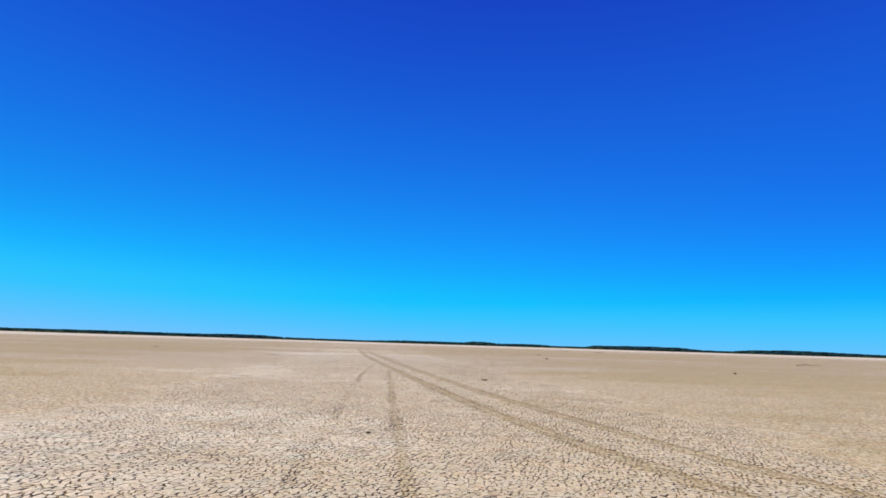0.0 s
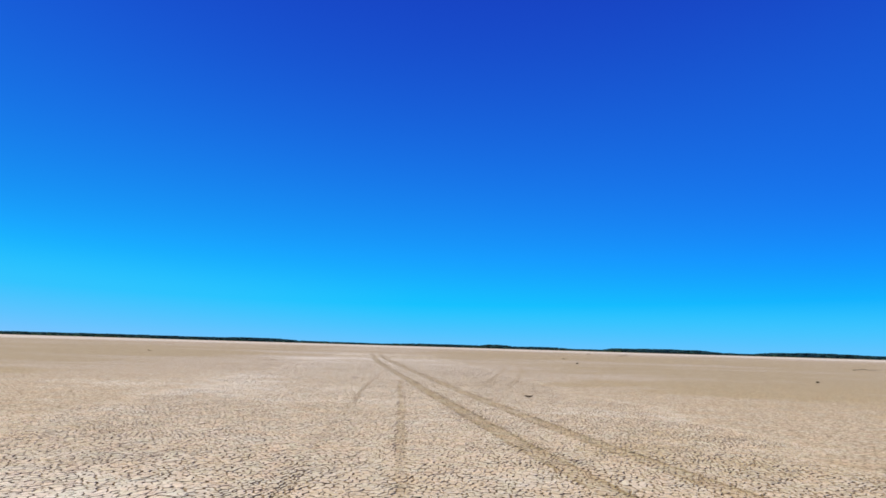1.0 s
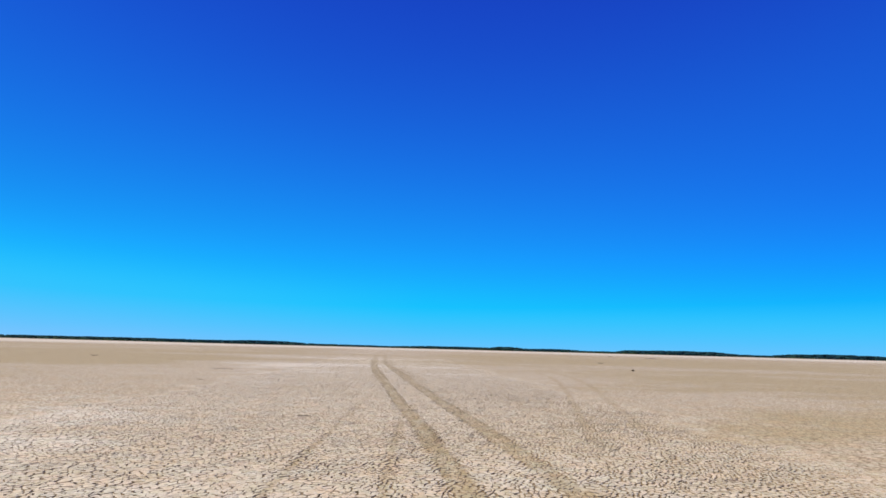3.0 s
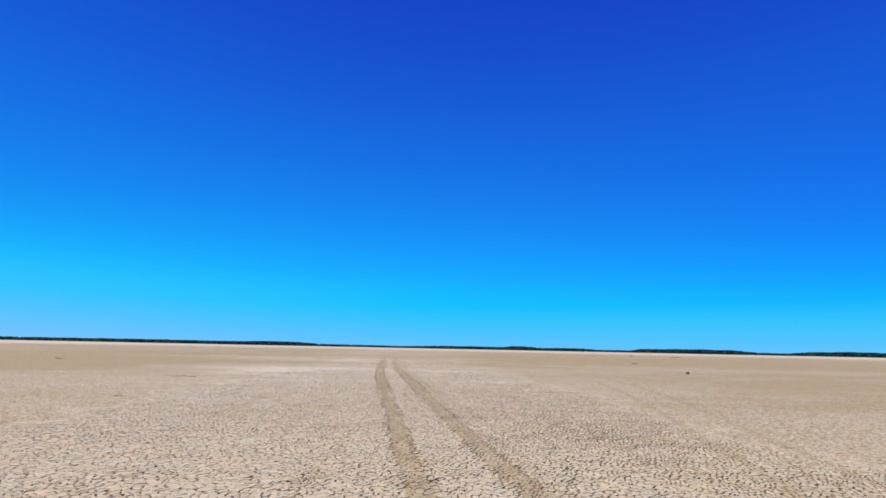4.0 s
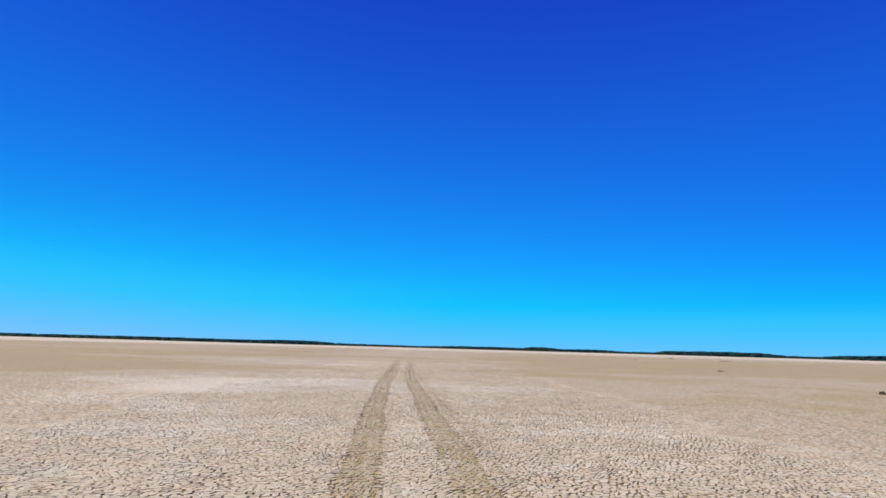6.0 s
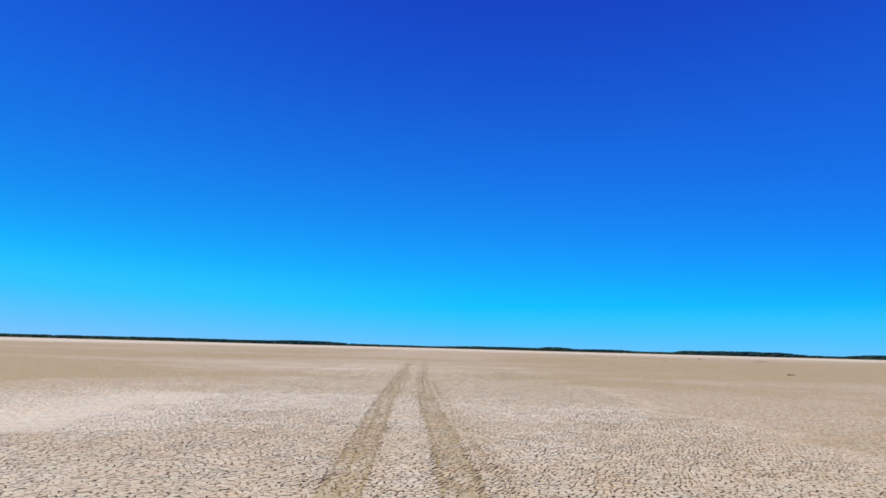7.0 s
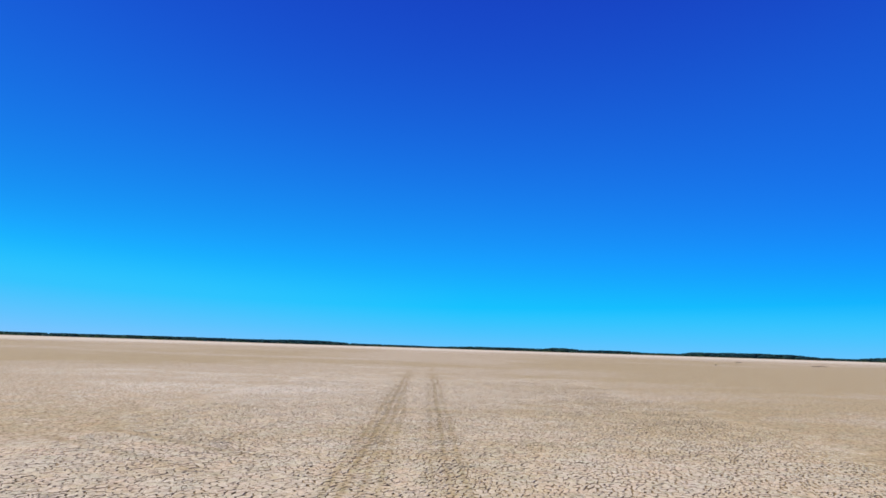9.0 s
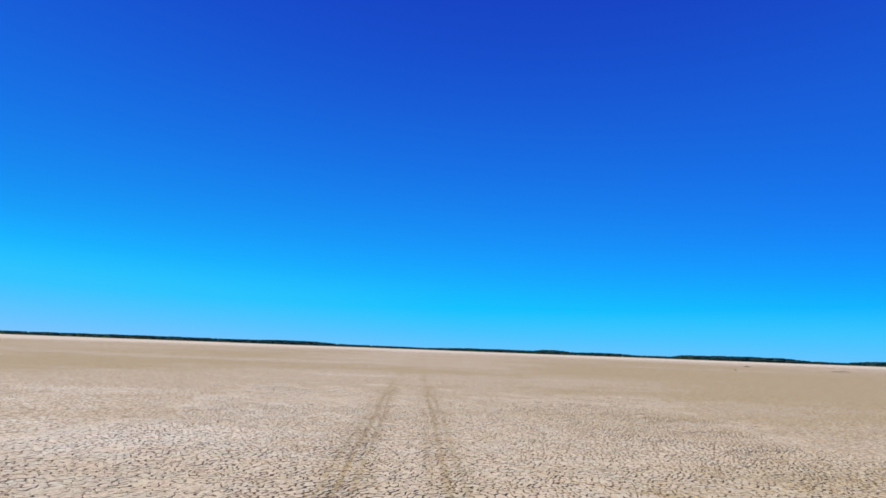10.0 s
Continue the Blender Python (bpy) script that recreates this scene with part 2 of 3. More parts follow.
def mud_material(name, plates):
    """Dried lake mud. plates: for the lone mud plates; otherwise for the sheet below and around them."""
    m, tree, b = material(name, 0.85, 0.1)
    place = tree.nodes.new("ShaderNodeNewGeometry")
    where = place.outputs["Position"]
    broad = noise_at(tree, where, 0.05, 2.5, (0.4, 1, 1))
    patch = noise_at(tree, where, 0.30, 4, (0.75, 1, 1))
    blotch = noise_at(tree, where, 2.2, 4)
    grain = noise_at(tree, where, 45, 5)
    inner = attribute(tree, "crack_floor")
    level = math_node(tree, "ADD", attribute(tree, "stain_and_light"), map_range(tree, broad, 0.32, 0.68, -0.9, 0.9))
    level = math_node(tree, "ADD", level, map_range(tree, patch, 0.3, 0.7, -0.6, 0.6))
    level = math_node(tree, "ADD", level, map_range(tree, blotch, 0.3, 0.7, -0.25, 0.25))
    colour = mix_colour(tree, map_range(tree, level, 0.15, 1.4, 0, 1, True), PALE, SALT_AND_GLINT)
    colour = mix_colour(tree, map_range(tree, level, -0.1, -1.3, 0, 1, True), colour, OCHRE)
    colour = mix_colour(tree, map_range(tree, attribute(tree, "stain_and_light"), 1.2, 2.1, 0, 1, True), colour, SHORE)
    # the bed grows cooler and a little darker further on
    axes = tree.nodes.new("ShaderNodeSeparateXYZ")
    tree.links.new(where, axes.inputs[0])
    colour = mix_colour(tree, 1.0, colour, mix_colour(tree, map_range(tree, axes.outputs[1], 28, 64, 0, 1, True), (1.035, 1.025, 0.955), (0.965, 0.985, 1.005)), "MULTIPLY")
    # single plates differ in tone
    info = tree.nodes.new("ShaderNodeObjectInfo")
    if plates:
        chance = math_node(tree, "FRACT", math_node(tree, "ADD", place.outputs["Random Per Island"], info.outputs["Random"]))
        other = math_node(tree, "FRACT", math_node(tree, "MULTIPLY", chance, 17.3))
    else:
        cells = tree.nodes.new("ShaderNodeTexVoronoi")
        cells.inputs["Scale"].default_value = 6.0
        tree.links.new(where, cells.inputs["Vector"])
        pieces = tree.nodes.new("ShaderNodeSeparateColor")
        tree.links.new(cells.outputs["Color"], pieces.inputs[0])
        chance, other = pieces.outputs[0], pieces.outputs[1]
    colour = mix_colour(tree, 1.0, colour, mix_colour(tree, chance, (0.90, 0.895, 0.89), (1.08, 1.08, 1.08)), "MULTIPLY")
    colour = mix_colour(tree, map_range(tree, other, 0.72, 1.0, 0, 0.35), colour, OCHRE)
    rut = math_node(tree, "MULTIPLY", attribute(tree, "rut"), map_range(tree, noise_at(tree, where, 1.9, 5, (1.9, 0.4, 1), 0.68), 0.36, 0.60, 0.34, 1.0))
    colour = mix_colour(tree, math_node(tree, "MULTIPLY", rut, 0.95), colour, CRUSHED)
    colour = mix_colour(tree, 1.0, colour, mix_colour(tree, map_range(tree, grain, 0.3, 0.7, 0, 1), (0.86, 0.85, 0.84), (1.1, 1.1, 1.1)), "MULTIPLY")
    # flaked skin a few centimetres across, and a faint drift of hue
    flake = noise_at(tree, where, 19, 3, (1, 0.8, 1), 0.65)
    colour = mix_colour(tree, 1.0, colour, mix_colour(tree, map_range(tree, flake, 0.34, 0.64, 0, 1), (0.84, 0.83, 0.815), (1.10, 1.105, 1.115)), "MULTIPLY")
    colour = mix_colour(tree, 1.0, colour, mix_colour(tree, map_range(tree, noise_at(tree, where, 1.1, 3), 0.36, 0.64, 0, 1), (1.03, 0.985, 0.955), (0.965, 1.005, 1.055)), "MULTIPLY")
    colour = mix_colour(tree, 1.0, colour, mix_colour(tree, map_range(tree, noise_at(tree, where, 3.1, 2), 0.36, 0.64, 0, 1), (1.03, 0.98, 1.0), (0.975, 1.015, 0.99)), "MULTIPLY")
    height = math_node(tree, "ADD", grain, flake)
    if plates:
        # highlights painted on the rims of some plates, in the colour of salt
        rim = math_node(tree, "MULTIPLY", map_range(tree, inner, 0.55, 1.0, 0, 1), map_range(tree, noise_at(tree, where, 7, 2), 0.44, 0.60, 0, 0.95))
        rim = math_node(tree, "MULTIPLY", rim, map_range(tree, attribute(tree, "rut"), 0.2, 0.7, 1, 0.2))
        colour = mix_colour(tree, rim, colour, SALT_AND_GLINT)
    else:
        squeeze = tree.nodes.new("ShaderNodeMapping")
        squeeze.inputs["Scale"].default_value = (1, 0.75, 1)
        tree.links.new(where, squeeze.inputs[0])
        edge = tree.nodes.new("ShaderNodeTexVoronoi")
        edge.feature = "DISTANCE_TO_EDGE"
        edge.inputs["Scale"].default_value = 7.5
        tree.links.new(squeeze.outputs[0], edge.inputs["Vector"])
        # cracks drawn on the flat sheet, their inner shade put into the colour
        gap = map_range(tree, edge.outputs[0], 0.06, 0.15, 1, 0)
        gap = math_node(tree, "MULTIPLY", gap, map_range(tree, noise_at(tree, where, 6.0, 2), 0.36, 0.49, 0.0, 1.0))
        gap = math_node(tree, "MULTIPLY", gap, map_range(tree, attribute(tree, "stain_and_light"), 0.9, 1.8, 1, 0.2))
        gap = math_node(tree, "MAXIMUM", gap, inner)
        colour = mix_colour(tree, math_node(tree, "MULTIPLY", gap, map_range(tree, inner, 0, 1, 0.85, 1)), colour, DAMP_SHADE)
        height = math_node(tree, "SUBTRACT", math_node(tree, "MULTIPLY", grain, 0.3), gap)
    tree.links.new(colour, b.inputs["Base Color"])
    bump = tree.nodes.new("ShaderNodeBump")
    bump.inputs["Strength"].default_value, bump.inputs["Distance"].default_value = 0.5, 0.012
    tree.links.new(height, bump.inputs["Height"])
    tree.links.new(bump.outputs[0], b.inputs["Normal"])
    return m


def plain_material(name, dark, light, scale, rough=0.9, stretch=(1, 1, 1), bump=0.4, islands=False):
    m, tree, b = material(name, rough, 0.2)
    coords = tree.nodes.new("ShaderNodeTexCoord")
    n = noise_at(tree, coords.outputs["Object"], scale, 5, stretch)
    colour = mix_colour(tree, map_range(tree, n, 0.3, 0.7, 0, 1), dark, light)
    if islands:
        g = tree.nodes.new("ShaderNodeNewGeometry")
        colour = mix_colour(tree, 1.0, colour, mix_colour(tree, g.outputs["Random Per Island"], (0.6, 0.65, 0.6), (1.35, 1.3, 1.2)), "MULTIPLY")
    tree.links.new(colour, b.inputs["Base Color"])
    k = tree.nodes.new("ShaderNodeBump")
    k.inputs["Strength"].default_value, k.inputs["Distance"].default_value = bump, 0.02
    tree.links.new(n, k.inputs["Height"])
    tree.links.new(k.outputs[0], b.inputs["Normal"])
    return m


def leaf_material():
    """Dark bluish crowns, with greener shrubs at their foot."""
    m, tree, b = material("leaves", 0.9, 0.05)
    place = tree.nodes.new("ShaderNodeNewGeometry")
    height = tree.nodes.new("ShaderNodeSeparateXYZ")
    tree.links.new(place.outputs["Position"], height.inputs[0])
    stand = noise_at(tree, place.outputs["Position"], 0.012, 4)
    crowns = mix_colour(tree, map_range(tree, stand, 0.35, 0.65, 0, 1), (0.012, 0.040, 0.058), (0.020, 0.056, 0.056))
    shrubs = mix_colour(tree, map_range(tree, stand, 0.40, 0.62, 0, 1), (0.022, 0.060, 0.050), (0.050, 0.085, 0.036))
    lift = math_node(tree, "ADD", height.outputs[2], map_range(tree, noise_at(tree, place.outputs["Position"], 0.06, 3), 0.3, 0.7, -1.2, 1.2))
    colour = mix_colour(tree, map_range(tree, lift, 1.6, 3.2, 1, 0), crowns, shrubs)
    colour = mix_colour(tree, 1.0, colour, mix_colour(tree, place.outputs["Random Per Island"], (0.75, 0.75, 0.75), (1.2, 1.2, 1.2)), "MULTIPLY")
    tree.links.new(colour, b.inputs["Base Color"])
    return m


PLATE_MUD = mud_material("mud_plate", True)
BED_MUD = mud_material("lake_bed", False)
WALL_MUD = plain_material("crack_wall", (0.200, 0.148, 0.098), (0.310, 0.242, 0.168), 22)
DARK_CLOD = plain_material("dark_clod", (0.030, 0.022, 0.015), (0.085, 0.062, 0.042), 14)
WEED = plain_material("dead_weed", (0.040, 0.026, 0.015), (0.110, 0.074, 0.044), 16)
BARK = plain_material("grey_bark", (0.045, 0.035, 0.026), (0.13, 0.10, 0.075), 20, stretch=(0.2, 1, 1))
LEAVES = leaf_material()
CRUMB = plain_material("mud_crumb", (0.26, 0.20, 0.13), (0.44, 0.36, 0.27), 30, islands=True)


# ---- meshes ----
def mesh_from(name, verts, loops, sizes, mat, attributes=(), slots=None):
    """A mesh from arrays: corner indices in one run, and the corners of each face."""
    me = bpy.data.meshes.new(name)
    me.vertices.add(len(verts))
    me.vertices.foreach_set("co", np.ascontiguousarray(verts, dtype=np.float32).ravel())
    me.loops.add(len(loops))
    me.loops.foreach_set("vertex_index", np.ascontiguousarray(loops, dtype=np.int32))
    me.polygons.add(len(sizes))
    me.polygons.foreach_set("loop_start", np.r_[0, np.cumsum(sizes)[:-1]].astype(np.int32))
    me.polygons.foreach_set("use_smooth", np.zeros(len(sizes), dtype=bool))
    me.update(calc_edges=True)
    me.validate()
    for key, values in attributes:
        a = me.attributes.new(key, "FLOAT", "POINT")
        a.data.foreach_set("value", np.ascontiguousarray(values, dtype=np.float32))
    for one in mat if isinstance(mat, tuple) else (mat,):
        me.materials.append(one)
    if slots is not None:
        me.polygons.foreach_set("material_index", slots.astype(np.int32))
    return me


def part(name, bm, mat, parent, label=""):
    me = bpy.data.meshes.new(name)
    bm.to_mesh(me)
    bm.free()
    me.materials.append(mat)
    ob = new(name, me)
    ob.parent = parent
    return tagged(ob, label)


# ---- the ground sheet ----
X0, X1, Y0, Y1 = -9.2, 11.6, 6.2, 149.0
DEEP = 0.021


def build_ground():
    side = np.geomspace(0.4, 4000, 46)
    xs = np.unique(np.round(np.r_[-side + X0 - 0.3, np.arange(X0, X1 + 8.0, 0.2), side + X1 + 8.3], 3))
    ys = np.unique(np.round(np.r_[Y0 - np.geomspace(0.5, 1500, 24), np.arange(Y0, Y1, 0.5), Y0 - 0.08, Y1 + 0.08, np.arange(Y1 + 0.5, 320, 1.2), np.geomspace(320, 4600, 50)], 3))
    gx, gy = (g.ravel() for g in np.meshgrid(xs, ys))
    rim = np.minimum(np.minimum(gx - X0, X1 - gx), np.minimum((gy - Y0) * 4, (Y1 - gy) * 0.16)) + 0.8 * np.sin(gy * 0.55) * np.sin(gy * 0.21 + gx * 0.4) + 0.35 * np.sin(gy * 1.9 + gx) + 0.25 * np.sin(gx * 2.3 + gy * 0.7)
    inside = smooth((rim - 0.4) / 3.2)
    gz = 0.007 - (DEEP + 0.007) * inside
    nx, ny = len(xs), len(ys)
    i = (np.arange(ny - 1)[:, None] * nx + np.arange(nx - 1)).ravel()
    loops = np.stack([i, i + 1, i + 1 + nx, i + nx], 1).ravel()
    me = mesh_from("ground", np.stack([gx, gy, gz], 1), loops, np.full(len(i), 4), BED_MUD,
                   (("rut", rut_strength(gx, gy)), ("stain_and_light", stain_and_light(gx, gy)), ("crack_floor", inside)))
    return tagged(new("ground", me), "pale dried lake bed of cracked mud with tyre ruts", "ground", kind="structure")


ground = build_ground()


# ---- the far shore ----
def build_woods():
    rng = np.random.default_rng(4)
    t = (1 + 5**0.5) / 2
    ico = np.array([(-1, t, 0), (1, t, 0), (-1, -t, 0), (1, -t, 0), (0, -1, t), (0, 1, t), (0, -1, -t), (0, 1, -t), (t, 0, -1), (t, 0, 1), (-t, 0, -1), (-t, 0, 1)]) / (1 + t * t) ** 0.5
    tri = np.array([(0, 11, 5), (0, 5, 1), (0, 1, 7), (0, 7, 10), (0, 10, 11), (1, 5, 9), (5, 11, 4), (11, 10, 2), (10, 7, 6), (7, 1, 8),
                    (3, 9, 4), (3, 4, 2), (3, 2, 6), (3, 6, 8), (3, 8, 9), (4, 9, 5), (2, 4, 11), (6, 2, 10), (8, 6, 7), (9, 8, 1)])
    along = np.array([-1500, -675, -470, -330, -245, -200, -150, -60, 0, 60, 150, 190, 207, 232, 262, 330, 380, 440, 462, 569, 640, 690, 760, 790, 884, 960, 1050, 1120, 1500])
    tall = np.array([6.5, 6.4, 7.0, 6.4, 8.0, 7.4, 4.6, 4.2, 3.6, 5.6, 6.0, 5.6, 8.2, 8.0, 5.6, 6.4, 4.2, 4.4, 7.6, 9.2, 8.6, 5.0, 4.4, 7.6, 10.0, 9.4, 7.4, 6.6, 7.5])
    count = 2300
    x = rng.uniform(-1400, 1500, count)
    y = 1200 + rng.uniform(0, 26, count)
    h = 1.1 * np.interp(x, along, tall) * rng.uniform(0.86, 1.02, count)
    clumps = 7
    up = rng.uniform(0.35, 0.86, (count, clumps))
    up[:, :2] = rng.uniform(0.02, 0.20, (count, 2))
    up[:, 2:4] = rng.uniform(0.2, 0.5, (count, 2))
    spread = (0.30 + 0.32 * np.sin(up * np.pi)) * h[:, None]
    turn = rng.uniform(0, 6.28, (count, clumps))
    c = np.stack([x[:, None] + spread * np.cos(turn) * 0.9, y[:, None] + spread * np.sin(turn) * 0.6, h[:, None] * up], -1).reshape(-1, 3)
    size = (h[:, None] * rng.uniform(0.15, 0.25, (count, clumps))).ravel()
    shape = ico[None] * rng.uniform(0.65, 1.35, (len(c), 12, 1)) * np.array([3.0, 1.1, 0.95])
    v = c[:, None] + shape * size[:, None, None]
    ceiling = np.interp(v[..., 0], along, tall) * (0.98 + 0.03 * np.sin(v[..., 0] * 0.11) + 0.02 * np.sin(v[..., 0] * 0.37))
    v[..., 2] = np.clip(v[..., 2], 0.05, ceiling)
    loops = (tri.ravel()[None] + 12 * np.arange(len(c))[:, None]).ravel()
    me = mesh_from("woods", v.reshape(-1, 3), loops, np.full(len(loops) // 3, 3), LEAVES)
    return tagged(new("woods", me), "dark green low woods along the far sandy shore", "woods", kind="stuff")


build_woods()


# ---- loose things on the mud ----
def lump(radius, flat, seed, rough=0.35):
    bm = bmesh.new()
    bmesh.ops.create_icosphere(bm, subdivisions=3, radius=1)
    for v in bm.verts:
        p = v.co.copy()
        k = 1 + rough * noise.noise(p * 1.6 + Vector((seed, 0, 0))) + 0.6 * rough * noise.noise(p * 4.5 + Vector((0, seed, 0)))
        v.co = Vector((p.x * radius * k, p.y * radius * 0.8 * k, max(-0.12, p.z) * radius * flat * k))
    low = min(v.co.z for v in bm.verts)
    for v in bm.verts:
        v.co.z -= low
    return bm


def clod(x, y, width, seed, flat=0.75, label="dark clod of dried mud lying on the cracked lake bed"):
    me = bpy.data.meshes.new("clod")
    bm = lump(width / 2, flat, seed)
    bm.to_mesh(me)
    bm.free()
    me.materials.append(DARK_CLOD)
    for p in me.polygons:
        p.use_smooth = True
    ob = tagged(new("clod", me), label, "clod", "clods on the lake bed")
    ob.matrix_world = pose(x, y, -0.004, 0, 0, seed * 37)
    return ob


def tube(points, radii, sides=7):
    """A tapered, slightly crooked stem through points."""
    bm = bmesh.new()
    rings = []
    pts = [Vector(p) for p in points]
    for k, (p, r) in enumerate(zip(pts, radii)):
        d = (pts[min(k + 1, len(pts) - 1)] - pts[max(k - 1, 0)]).normalized()
        a = d.orthogonal().normalized()
        b = d.cross(a)
        rings.append([bm.verts.new(p + (a * math.cos(q * 2 * math.pi / sides) + b * math.sin(q * 2 * math.pi / sides)) * r * (1 + 0.15 * math.sin(q * 2.1 + k))) for q in range(sides)])
    for r0, r1 in zip(rings, rings[1:]):
        for q in range(sides):
            bm.faces.new((r0[q], r0[(q + 1) % sides], r1[(q + 1) % sides], r1[q]))
    bm.faces.new(rings[0][::-1])
    bm.faces.new(rings[-1])
    bmesh.ops.recalc_face_normals(bm, faces=bm.faces)
    return bm


def branch(x, y, length, thick, turn, seed, twigs=3, curl=0.0, label="weathered grey branch lying on the cracked mud", name="branch"):
    rng = random.Random(seed)
    root = tagged(new(name), label, name)
    root.matrix_world = pose(x, y, 0, 0, 0, turn)
    n = 12
    pts, radii = [], []
    for k in range(n + 1):
        u = k / n
        pts.append(((u - 0.5) * length, 0.05 * length * math.sin(u * 5 + seed) + rng.uniform(-1, 1) * 0.008 * length, thick * (0.5 + 0.35 * (1 - u)) + curl * (2 * u - 1) ** 2 * length + 0.016 * length * (1 + math.sin(u * 9 + seed)) * min(1, u * 2)))
        radii.append(thick * (0.55 - 0.38 * u) * rng.uniform(0.85, 1.15))
    part("stem", tube(pts, radii), BARK, root)
    for k in range(twigs):
        at = Vector(pts[rng.randint(3, n - 2)])
        side = rng.choice((-1, 1))
        reach = length * rng.uniform(0.14, 0.3)
        tw = [at + Vector((reach * u * 0.8, side * reach * 0.7 * u + rng.uniform(-1, 1) * 0.02 * reach, reach * 0.25 * u * rng.uniform(0.4, 1))) for u in (0, 0.3, 0.6, 1)]
        part("twig", tube(tw, [thick * 0.24, thick * 0.2, thick * 0.14, thick * 0.06], 5), BARK, root)
    return root


def weed_clump(x, y, width, seed):
    """A flat, torn tuft of dead weed with stalks sticking out on all sides."""
    rng = random.Random(seed)
    root = tagged(new("weed_clump"), "dark brown torn clump of dead weed on cracked mud", "weed clump")
    root.matrix_world = pose(x, y, -0.004)
    part("root_ball", lump(width * 0.30, 0.42, seed, 0.8), WEED, root)
    for k in range(22):
        turn, reach = k * 2.4 + rng.uniform(-0.3, 0.3), width * rng.uniform(0.30, 0.60)
        rise = rng.uniform(0.02, 0.30) * reach
        side = Vector((-math.sin(turn), math.cos(turn), 0)) * reach * rng.uniform(-0.25, 0.25)
        points = [Vector((math.cos(turn) * reach * u, math.sin(turn) * reach * u * 0.8, 0.022 + rise * math.sin(u * 2.6))) + side * u * u for u in (0.25, 0.5, 0.75, 1.0)]
        part("stalk", tube(points, (0.013, 0.012, 0.008, 0.003), 5), WEED, root)
    return root


weed_clump(6.65, 34.75, 0.34, 1)
clod(28.47, 96.3, 0.40, 2, 0.95, "nearly black rounded clod standing on the pale mud")
clod(34.4, 54.7, 0.30, 3, 0.8)
clod(0.11, 14.0, 0.125, 4, 0.5, "small flat dark clod among the mud plates")
clod(62.0, 235.0, 0.42, 11, 0.8)
branch(-1.03, 46.2, 0.34, 0.026, 4, 3, 1, label="short dark stick lying on the cracked mud", name="stick")
branch(-11.5, 76.4, 1.75, 0.022, 176, 5, 8)
branch(38.6, 136.4, 0.95, 0.12, 8, 7, 1, label="short thick grey driftwood log on the mud")
branch(-34.2, 105.6, 0.85, 0.07, -6, 9, 2, 0.16, label="curved dark branch with raised ends on the mud")
branch(80.2, 104.6, 5.4, 0.10, 2, 11, 4, label="long thin driftwood branch on the far mud")
branch(-8.8, 62.5, 0.34, 0.022, 10, 13, 2, label="thin dry stick lying on the mud", name="stick")
branch(101.4, 261.0, 4.6, 0.15, 4, 15, 3, label="long driftwood log far out on the lake bed")
branch(100.7, 303.9, 2.0, 0.22, -5, 17, 1, label="short thick driftwood log near the far shore")


# ---- mud plates, one by one ----
PITCH, LONG = 0.109, 1.30


def drift(rng, x, y, size):
    """A soft random field between 0 and 1 with knots that many metres apart."""
    knots = rng.uniform(0, 1, (int((Y1 - Y0) / size) + 6, int((X1 - X0) / size) + 6))
    u, v = (x - X0) / size + 2, (y - Y0) / size + 2
    i, j = np.clip(np.floor(u).astype(int), 0, knots.shape[1] - 2), np.clip(np.floor(v).astype(int), 0, knots.shape[0] - 2)
    fu, fv = smooth(u - i), smooth(v - j)
    return (knots[j, i] * (1 - fu) + knots[j, i + 1] * fu) * (1 - fv) + (knots[j + 1, i] * (1 - fu) + knots[j + 1, i + 1] * fu) * fv


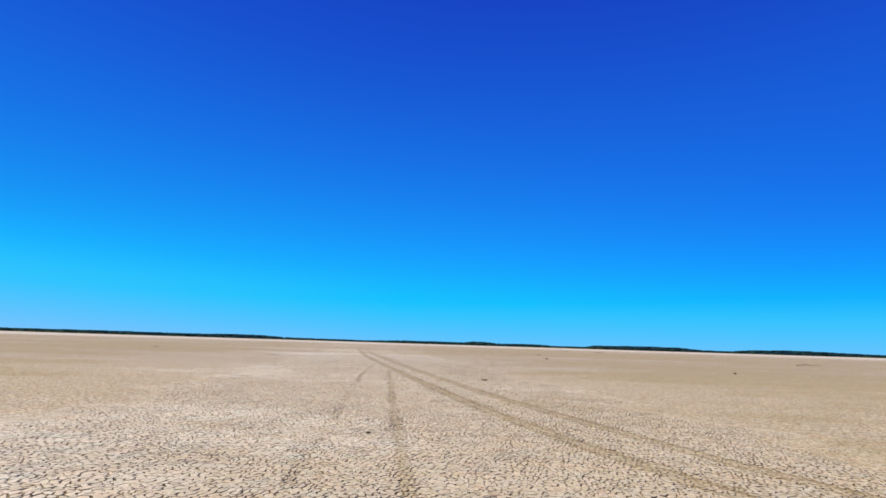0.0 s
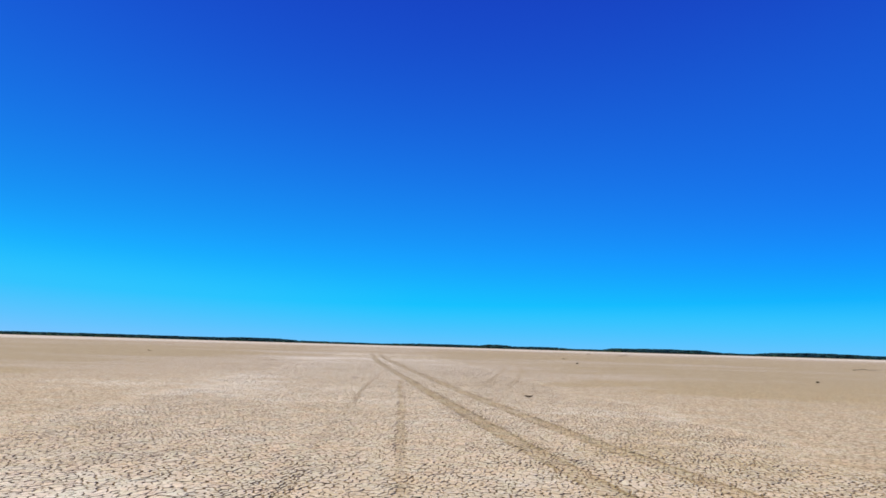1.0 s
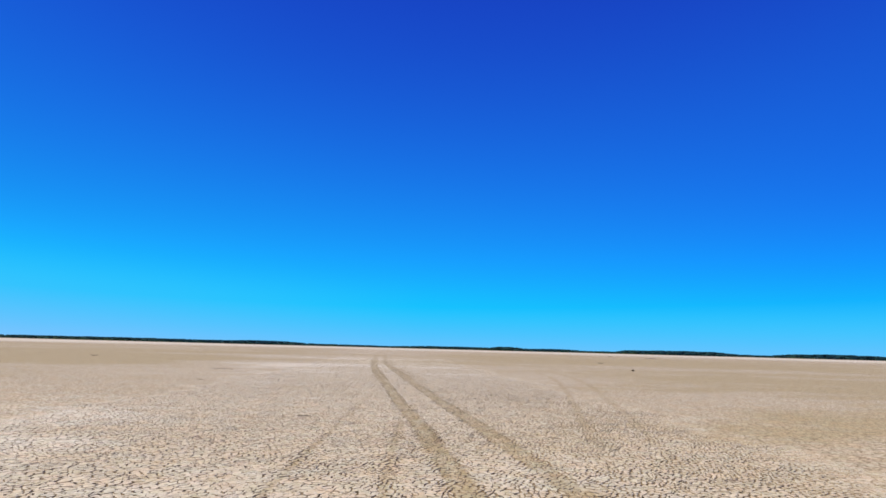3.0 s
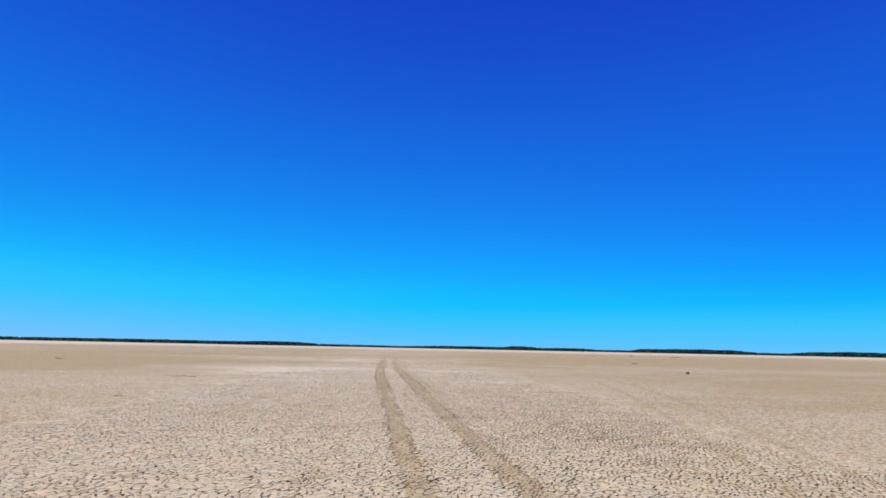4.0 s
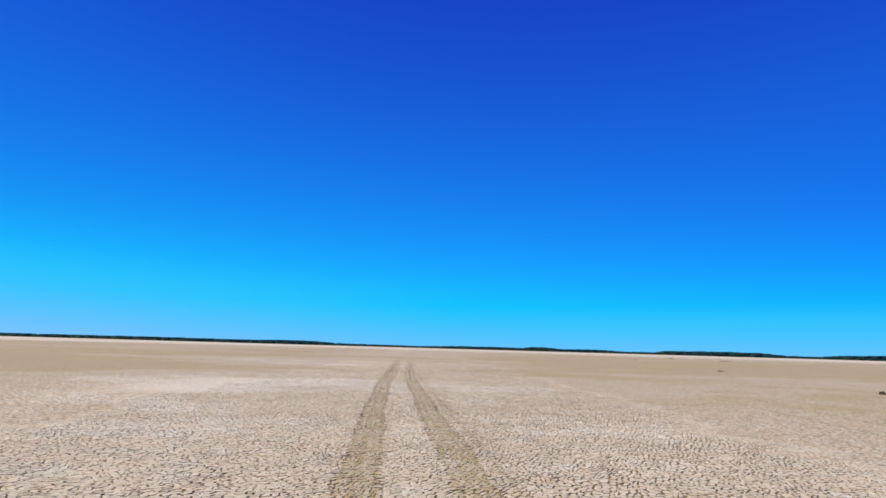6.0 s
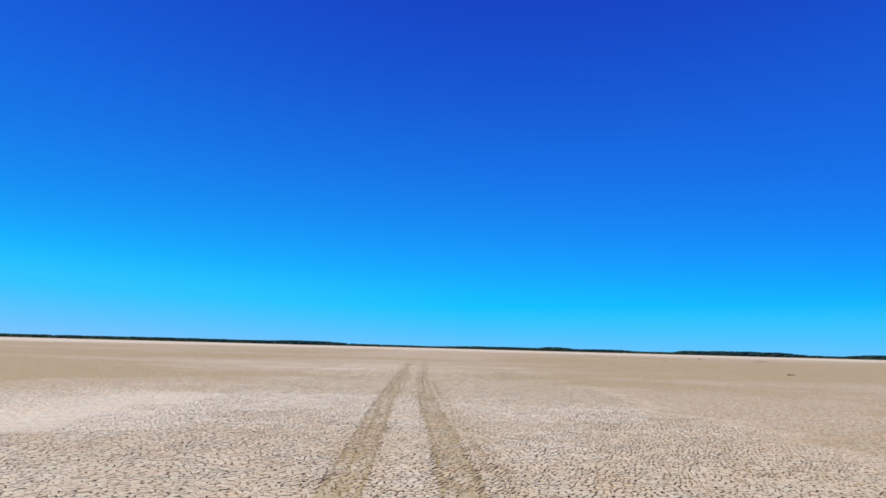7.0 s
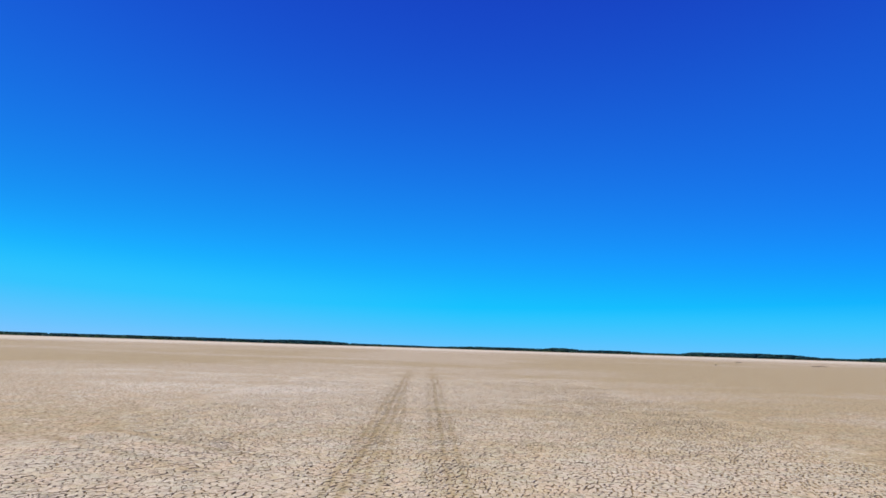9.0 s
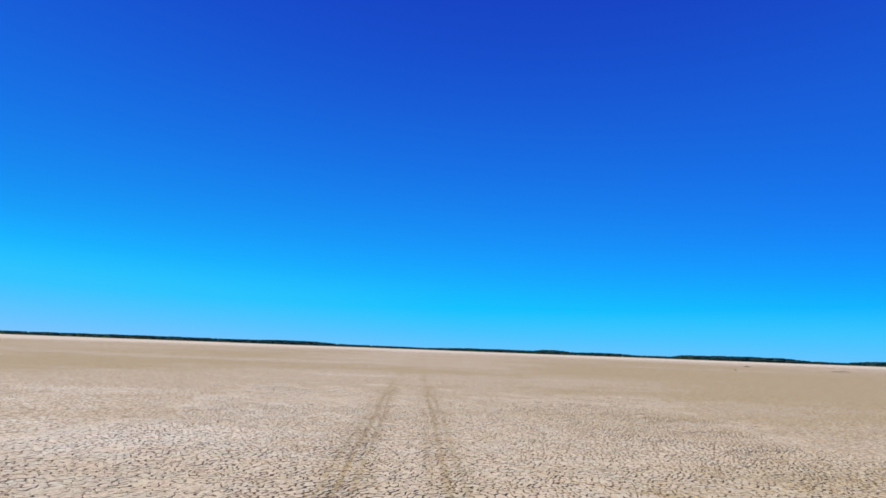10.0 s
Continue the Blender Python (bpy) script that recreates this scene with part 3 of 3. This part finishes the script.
def build_plates():
    rng = np.random.default_rng(11)
    row = PITCH * 0.866 * LONG
    slope = 0.30
    ni, nj = int((X1 - X0) / PITCH) + 4, int((Y1 - Y0 + slope * (X1 - X0)) / row) + 4
    j, i = np.meshgrid(np.arange(nj), np.arange(ni), indexing="ij")
    cx = X0 - PITCH + (i + 0.5 * (j % 2)) * PITCH + rng.uniform(-0.68, 0.68, i.shape) * PITCH
    cy = Y0 - row + j * row + rng.uniform(-0.68, 0.68, i.shape) * PITCH * LONG * 0.9 + slope * (cx - X1)
    # the net of cracks drifts a little over some metres
    wx, wy = cx + 0.05 * np.sin(cy * 0.9 + np.sin(cx * 1.1)), cy + 0.05 * np.sin(cx * 0.8 + 2 * np.sin(cy * 0.4))
    # and the plates are small in some places, large in others
    sx, sy = (drift(rng, wx, wy, 0.46) - 0.5, drift(rng, wx, wy, 0.46) - 0.5)
    bx, by = (drift(rng, wx, wy, 1.5) - 0.5, drift(rng, wx, wy, 1.5) - 0.5)
    wx, wy = wx + 0.14 * sx + 0.28 * bx, wy + 0.18 * sy + 0.34 * by
    laid = ((wy > Y0 - 0.3) & (wy < Y1 + 0.3))[2:-2, 2:-2].ravel()
    jj, ii = (g[2:-2, 2:-2].ravel()[laid] for g in (j, i))
    odd = jj % 2
    around = [(ii + 1, jj), (ii + odd, jj + 1), (ii - 1 + odd, jj + 1), (ii - 1, jj), (ii - 1 + odd, jj - 1), (ii + odd, jj - 1)]
    mine = np.stack([wx[jj, ii], wy[jj, ii]], -1)
    near = [np.stack([wx[b, a], wy[b, a]], -1) for a, b in around]
    corner = np.stack([(mine + near[k] + near[(k + 1) % 6]) / 3 for k in range(6)], 1)
    # every edge has its own gap, the same for both its plates
    chance = rng.uniform(0, 1, (3, nj, ni))
    coarse = 0.6 * drift(rng, wx, wy, 0.7) + 0.4 * drift(rng, wx, wy, 2.6)
    chance = np.clip(chance + 0.55 * (coarse - 0.5) + 0.10 * smooth((wx - 1) / 7) - 0.02, 0, 1)
    chance = chance + 0.11 * smooth((wx - 1) / 6) * (np.exp(-(((wy - 56) / 17) ** 2)) + 1.3 * np.exp(-(((wy - 126) / 14) ** 2))) + 0.05 * smooth((24 - wy) / 10)
    # towards the rim of the broken stretch the cracks close up
    edge = np.minimum(np.minimum(wx - X0, X1 - wx) / 3, (Y1 - wy) / 12)
    chance = chance - 0.05 * (1 - smooth(edge))
    width = np.where(chance < 0.53, 0.0, np.where(chance < 0.67, 0.007 + 0.05 * (chance - 0.53), 0.017 + 0.056 * (chance - 0.67)))
    width = 0.82 * width * (1 + 0.30 * smooth((wx - 1) / 6))
    own, back = (0, 1, 2), ((0, 3), (1, 4), (2, 5))
    gap = np.zeros((len(ii), 6))
    for k in own:
        gap[:, k] = width[k][jj, ii]
    for k, opposite in back:
        a, b = around[opposite]
        gap[:, opposite] = width[k][b, a]
    rut = rut_strength(mine[:, 0], mine[:, 1])
    gap *= (1 - 0.3 * rut)[:, None]
    a, b = np.roll(corner, 1, axis=1), corner
    # the edges of the ruts have torn open lengthwise
    mid = (a + b) / 2
    steep = np.abs(rut_strength(mid[..., 0] + 0.07, mid[..., 1]) - rut_strength(mid[..., 0] - 0.07, mid[..., 1]))
    along = np.abs((b - a)[..., 1]) / np.maximum(np.linalg.norm(b - a, axis=-1), 1e-6)
    gap += (0.026 - 0.010 * smooth((mid[..., 1] - 80) / 20)) * np.clip(steep * 1.6, 0, 1) * (along > 0.6) * (np.sin(mid[..., 1] * 2.1) + np.sin(mid[..., 1] * 0.83 + mid[..., 0]) > -0.2)
    d = b - a
    d /= np.maximum(np.linalg.norm(d, axis=-1, keepdims=True), 1e-6)
    inward = np.stack([-d[..., 1], d[..., 0]], -1)

    def shrunk(share):
        """Corners of the plates with each edge moved inwards by a share of its gap."""
        p, q = a + inward * (gap * share)[..., None], np.roll(a + inward * (gap * share)[..., None], -1, axis=1)
        d2 = np.roll(d, -1, axis=1)
        cross = d[..., 0] * d2[..., 1] - d[..., 1] * d2[..., 0]
        s = ((q - p)[..., 0] * d2[..., 1] - (q - p)[..., 1] * d2[..., 0]) / np.where(np.abs(cross) < 0.2, 0.2, cross)
        moved = p + d * s[..., None] - corner
        far = np.linalg.norm(moved, axis=-1, keepdims=True)
        return corner + moved * np.minimum(1, 0.3 * PITCH / np.maximum(far, 1e-6))

    top, foot = shrunk(0.5), shrunk(0.40)
    blunt = rng.uniform(0, 1, top.shape[:2]) ** 2.5 * 0.28
    top = top + (mine[:, None] - top) * blunt[..., None]
    tilt = rng.normal(0, 0.011, (len(ii), 2))
    lift = rng.normal(0, 0.0012, len(ii)) - 0.012 * rut
    # the plates are slightly domed, lower beside an open crack
    curl = rng.uniform(0.15, 1.0, len(ii)) * (1 - 0.7 * rut)
    open_here = (gap + np.roll(gap, -1, axis=1)) / 0.04
    z = lift[:, None] + ((top - mine[:, None]) * tilt[:, None]).sum(-1) + 0.003 * (curl[:, None] - 0.9) * np.clip(open_here, 0, 1.3) * rng.uniform(0.4, 1.2, top.shape[:2])
    heart = np.concatenate([top.mean(1), (lift + rng.uniform(0.001, 0.007, len(ii)))[:, None]], -1)
    return mine, top, foot, z, gap, heart


def plate_mesh(name, pick, data, origin=None):
    mine, top, foot, z, gap, heart = (d[pick] for d in data)
    n = len(mine)
    upper = np.concatenate([top, z[..., None]], -1)
    lower = np.concatenate([foot, np.full((n, 6, 1), -DEEP - 0.004)], -1)
    verts = np.concatenate([upper, lower, heart[:, None]], 1).reshape(-1, 3)
    base = np.arange(n)[:, None] * 13
    k = np.arange(6)
    caps = np.stack([base + (k - 1) % 6, base + k, base + 12 + 0 * k], -1)
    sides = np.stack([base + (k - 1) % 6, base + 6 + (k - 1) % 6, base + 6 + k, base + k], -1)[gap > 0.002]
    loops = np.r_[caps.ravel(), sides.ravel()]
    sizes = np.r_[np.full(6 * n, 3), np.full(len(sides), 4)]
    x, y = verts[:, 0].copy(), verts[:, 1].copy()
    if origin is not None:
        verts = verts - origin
    return mesh_from(name, verts, loops, sizes, (PLATE_MUD, WALL_MUD), (("rut", rut_strength(x, y)), ("stain_and_light", stain_and_light(x, y)), ("crack_floor", np.tile(np.r_[np.ones(6), np.zeros(7)], n))), np.r_[np.zeros(6 * n), np.ones(len(sides))])


def lay_plates():
    data = build_plates()
    mine = data[0]
    # the three hundred that lie in the first stretch ahead are pieces of their own
    lone = np.where((np.abs(mine[:, 0] - 1.3) < 1.6) & (np.abs(mine[:, 1] - 9.0) < 0.82))[0][:300]
    rest = np.setdiff1d(np.arange(len(mine)), lone)
    joined = tagged(new("mud_plates", plate_mesh("mud_plates", rest, data)), kind="stuff")
    joined.parent = ground
    for k in lone:
        at = np.array([mine[k, 0], mine[k, 1], 0.0])
        piece = new("mud_plate", plate_mesh("mud_plate", np.array([k]), data, at))
        piece.parent = ground
        piece.location = at


def scatter_crumbs():
    """Bits of crushed mud in and beside the ruts."""
    rng = np.random.default_rng(23)
    n = 60000
    x, y = rng.uniform(-4, 9, n), rng.uniform(Y0, 128, n)
    keep = rng.uniform(0, 1, n) < rut_strength(x, y) * 0.9
    x, y = x[keep], y[keep]
    n = len(x)
    octa = np.array([(1, 0, 0), (0, 1, 0), (-1, 0, 0), (0, -1, 0), (0, 0, 1), (0, 0, -0.5)])
    tri = np.array([(0, 1, 4), (1, 2, 4), (2, 3, 4), (3, 0, 4), (1, 0, 5), (2, 1, 5), (3, 2, 5), (0, 3, 5)])
    size = rng.uniform(0.004, 0.011, n)
    v = octa[None] * rng.uniform(0.6, 1.3, (n, 6, 1)) * size[:, None, None]
    v += np.stack([x, y, -0.011 * rut_strength(x, y) + size * 0.3], -1)[:, None]
    loops = (tri.ravel()[None] + 6 * np.arange(n)[:, None]).ravel()
    ob = new("mud_crumbs", mesh_from("mud_crumbs", v.reshape(-1, 3), loops, np.full(len(loops) // 3, 3), CRUMB))
    tagged(ob, "small crumbs of crushed mud along the tyre ruts", "crumbs", kind="stuff")


scatter_crumbs()
lay_plates()
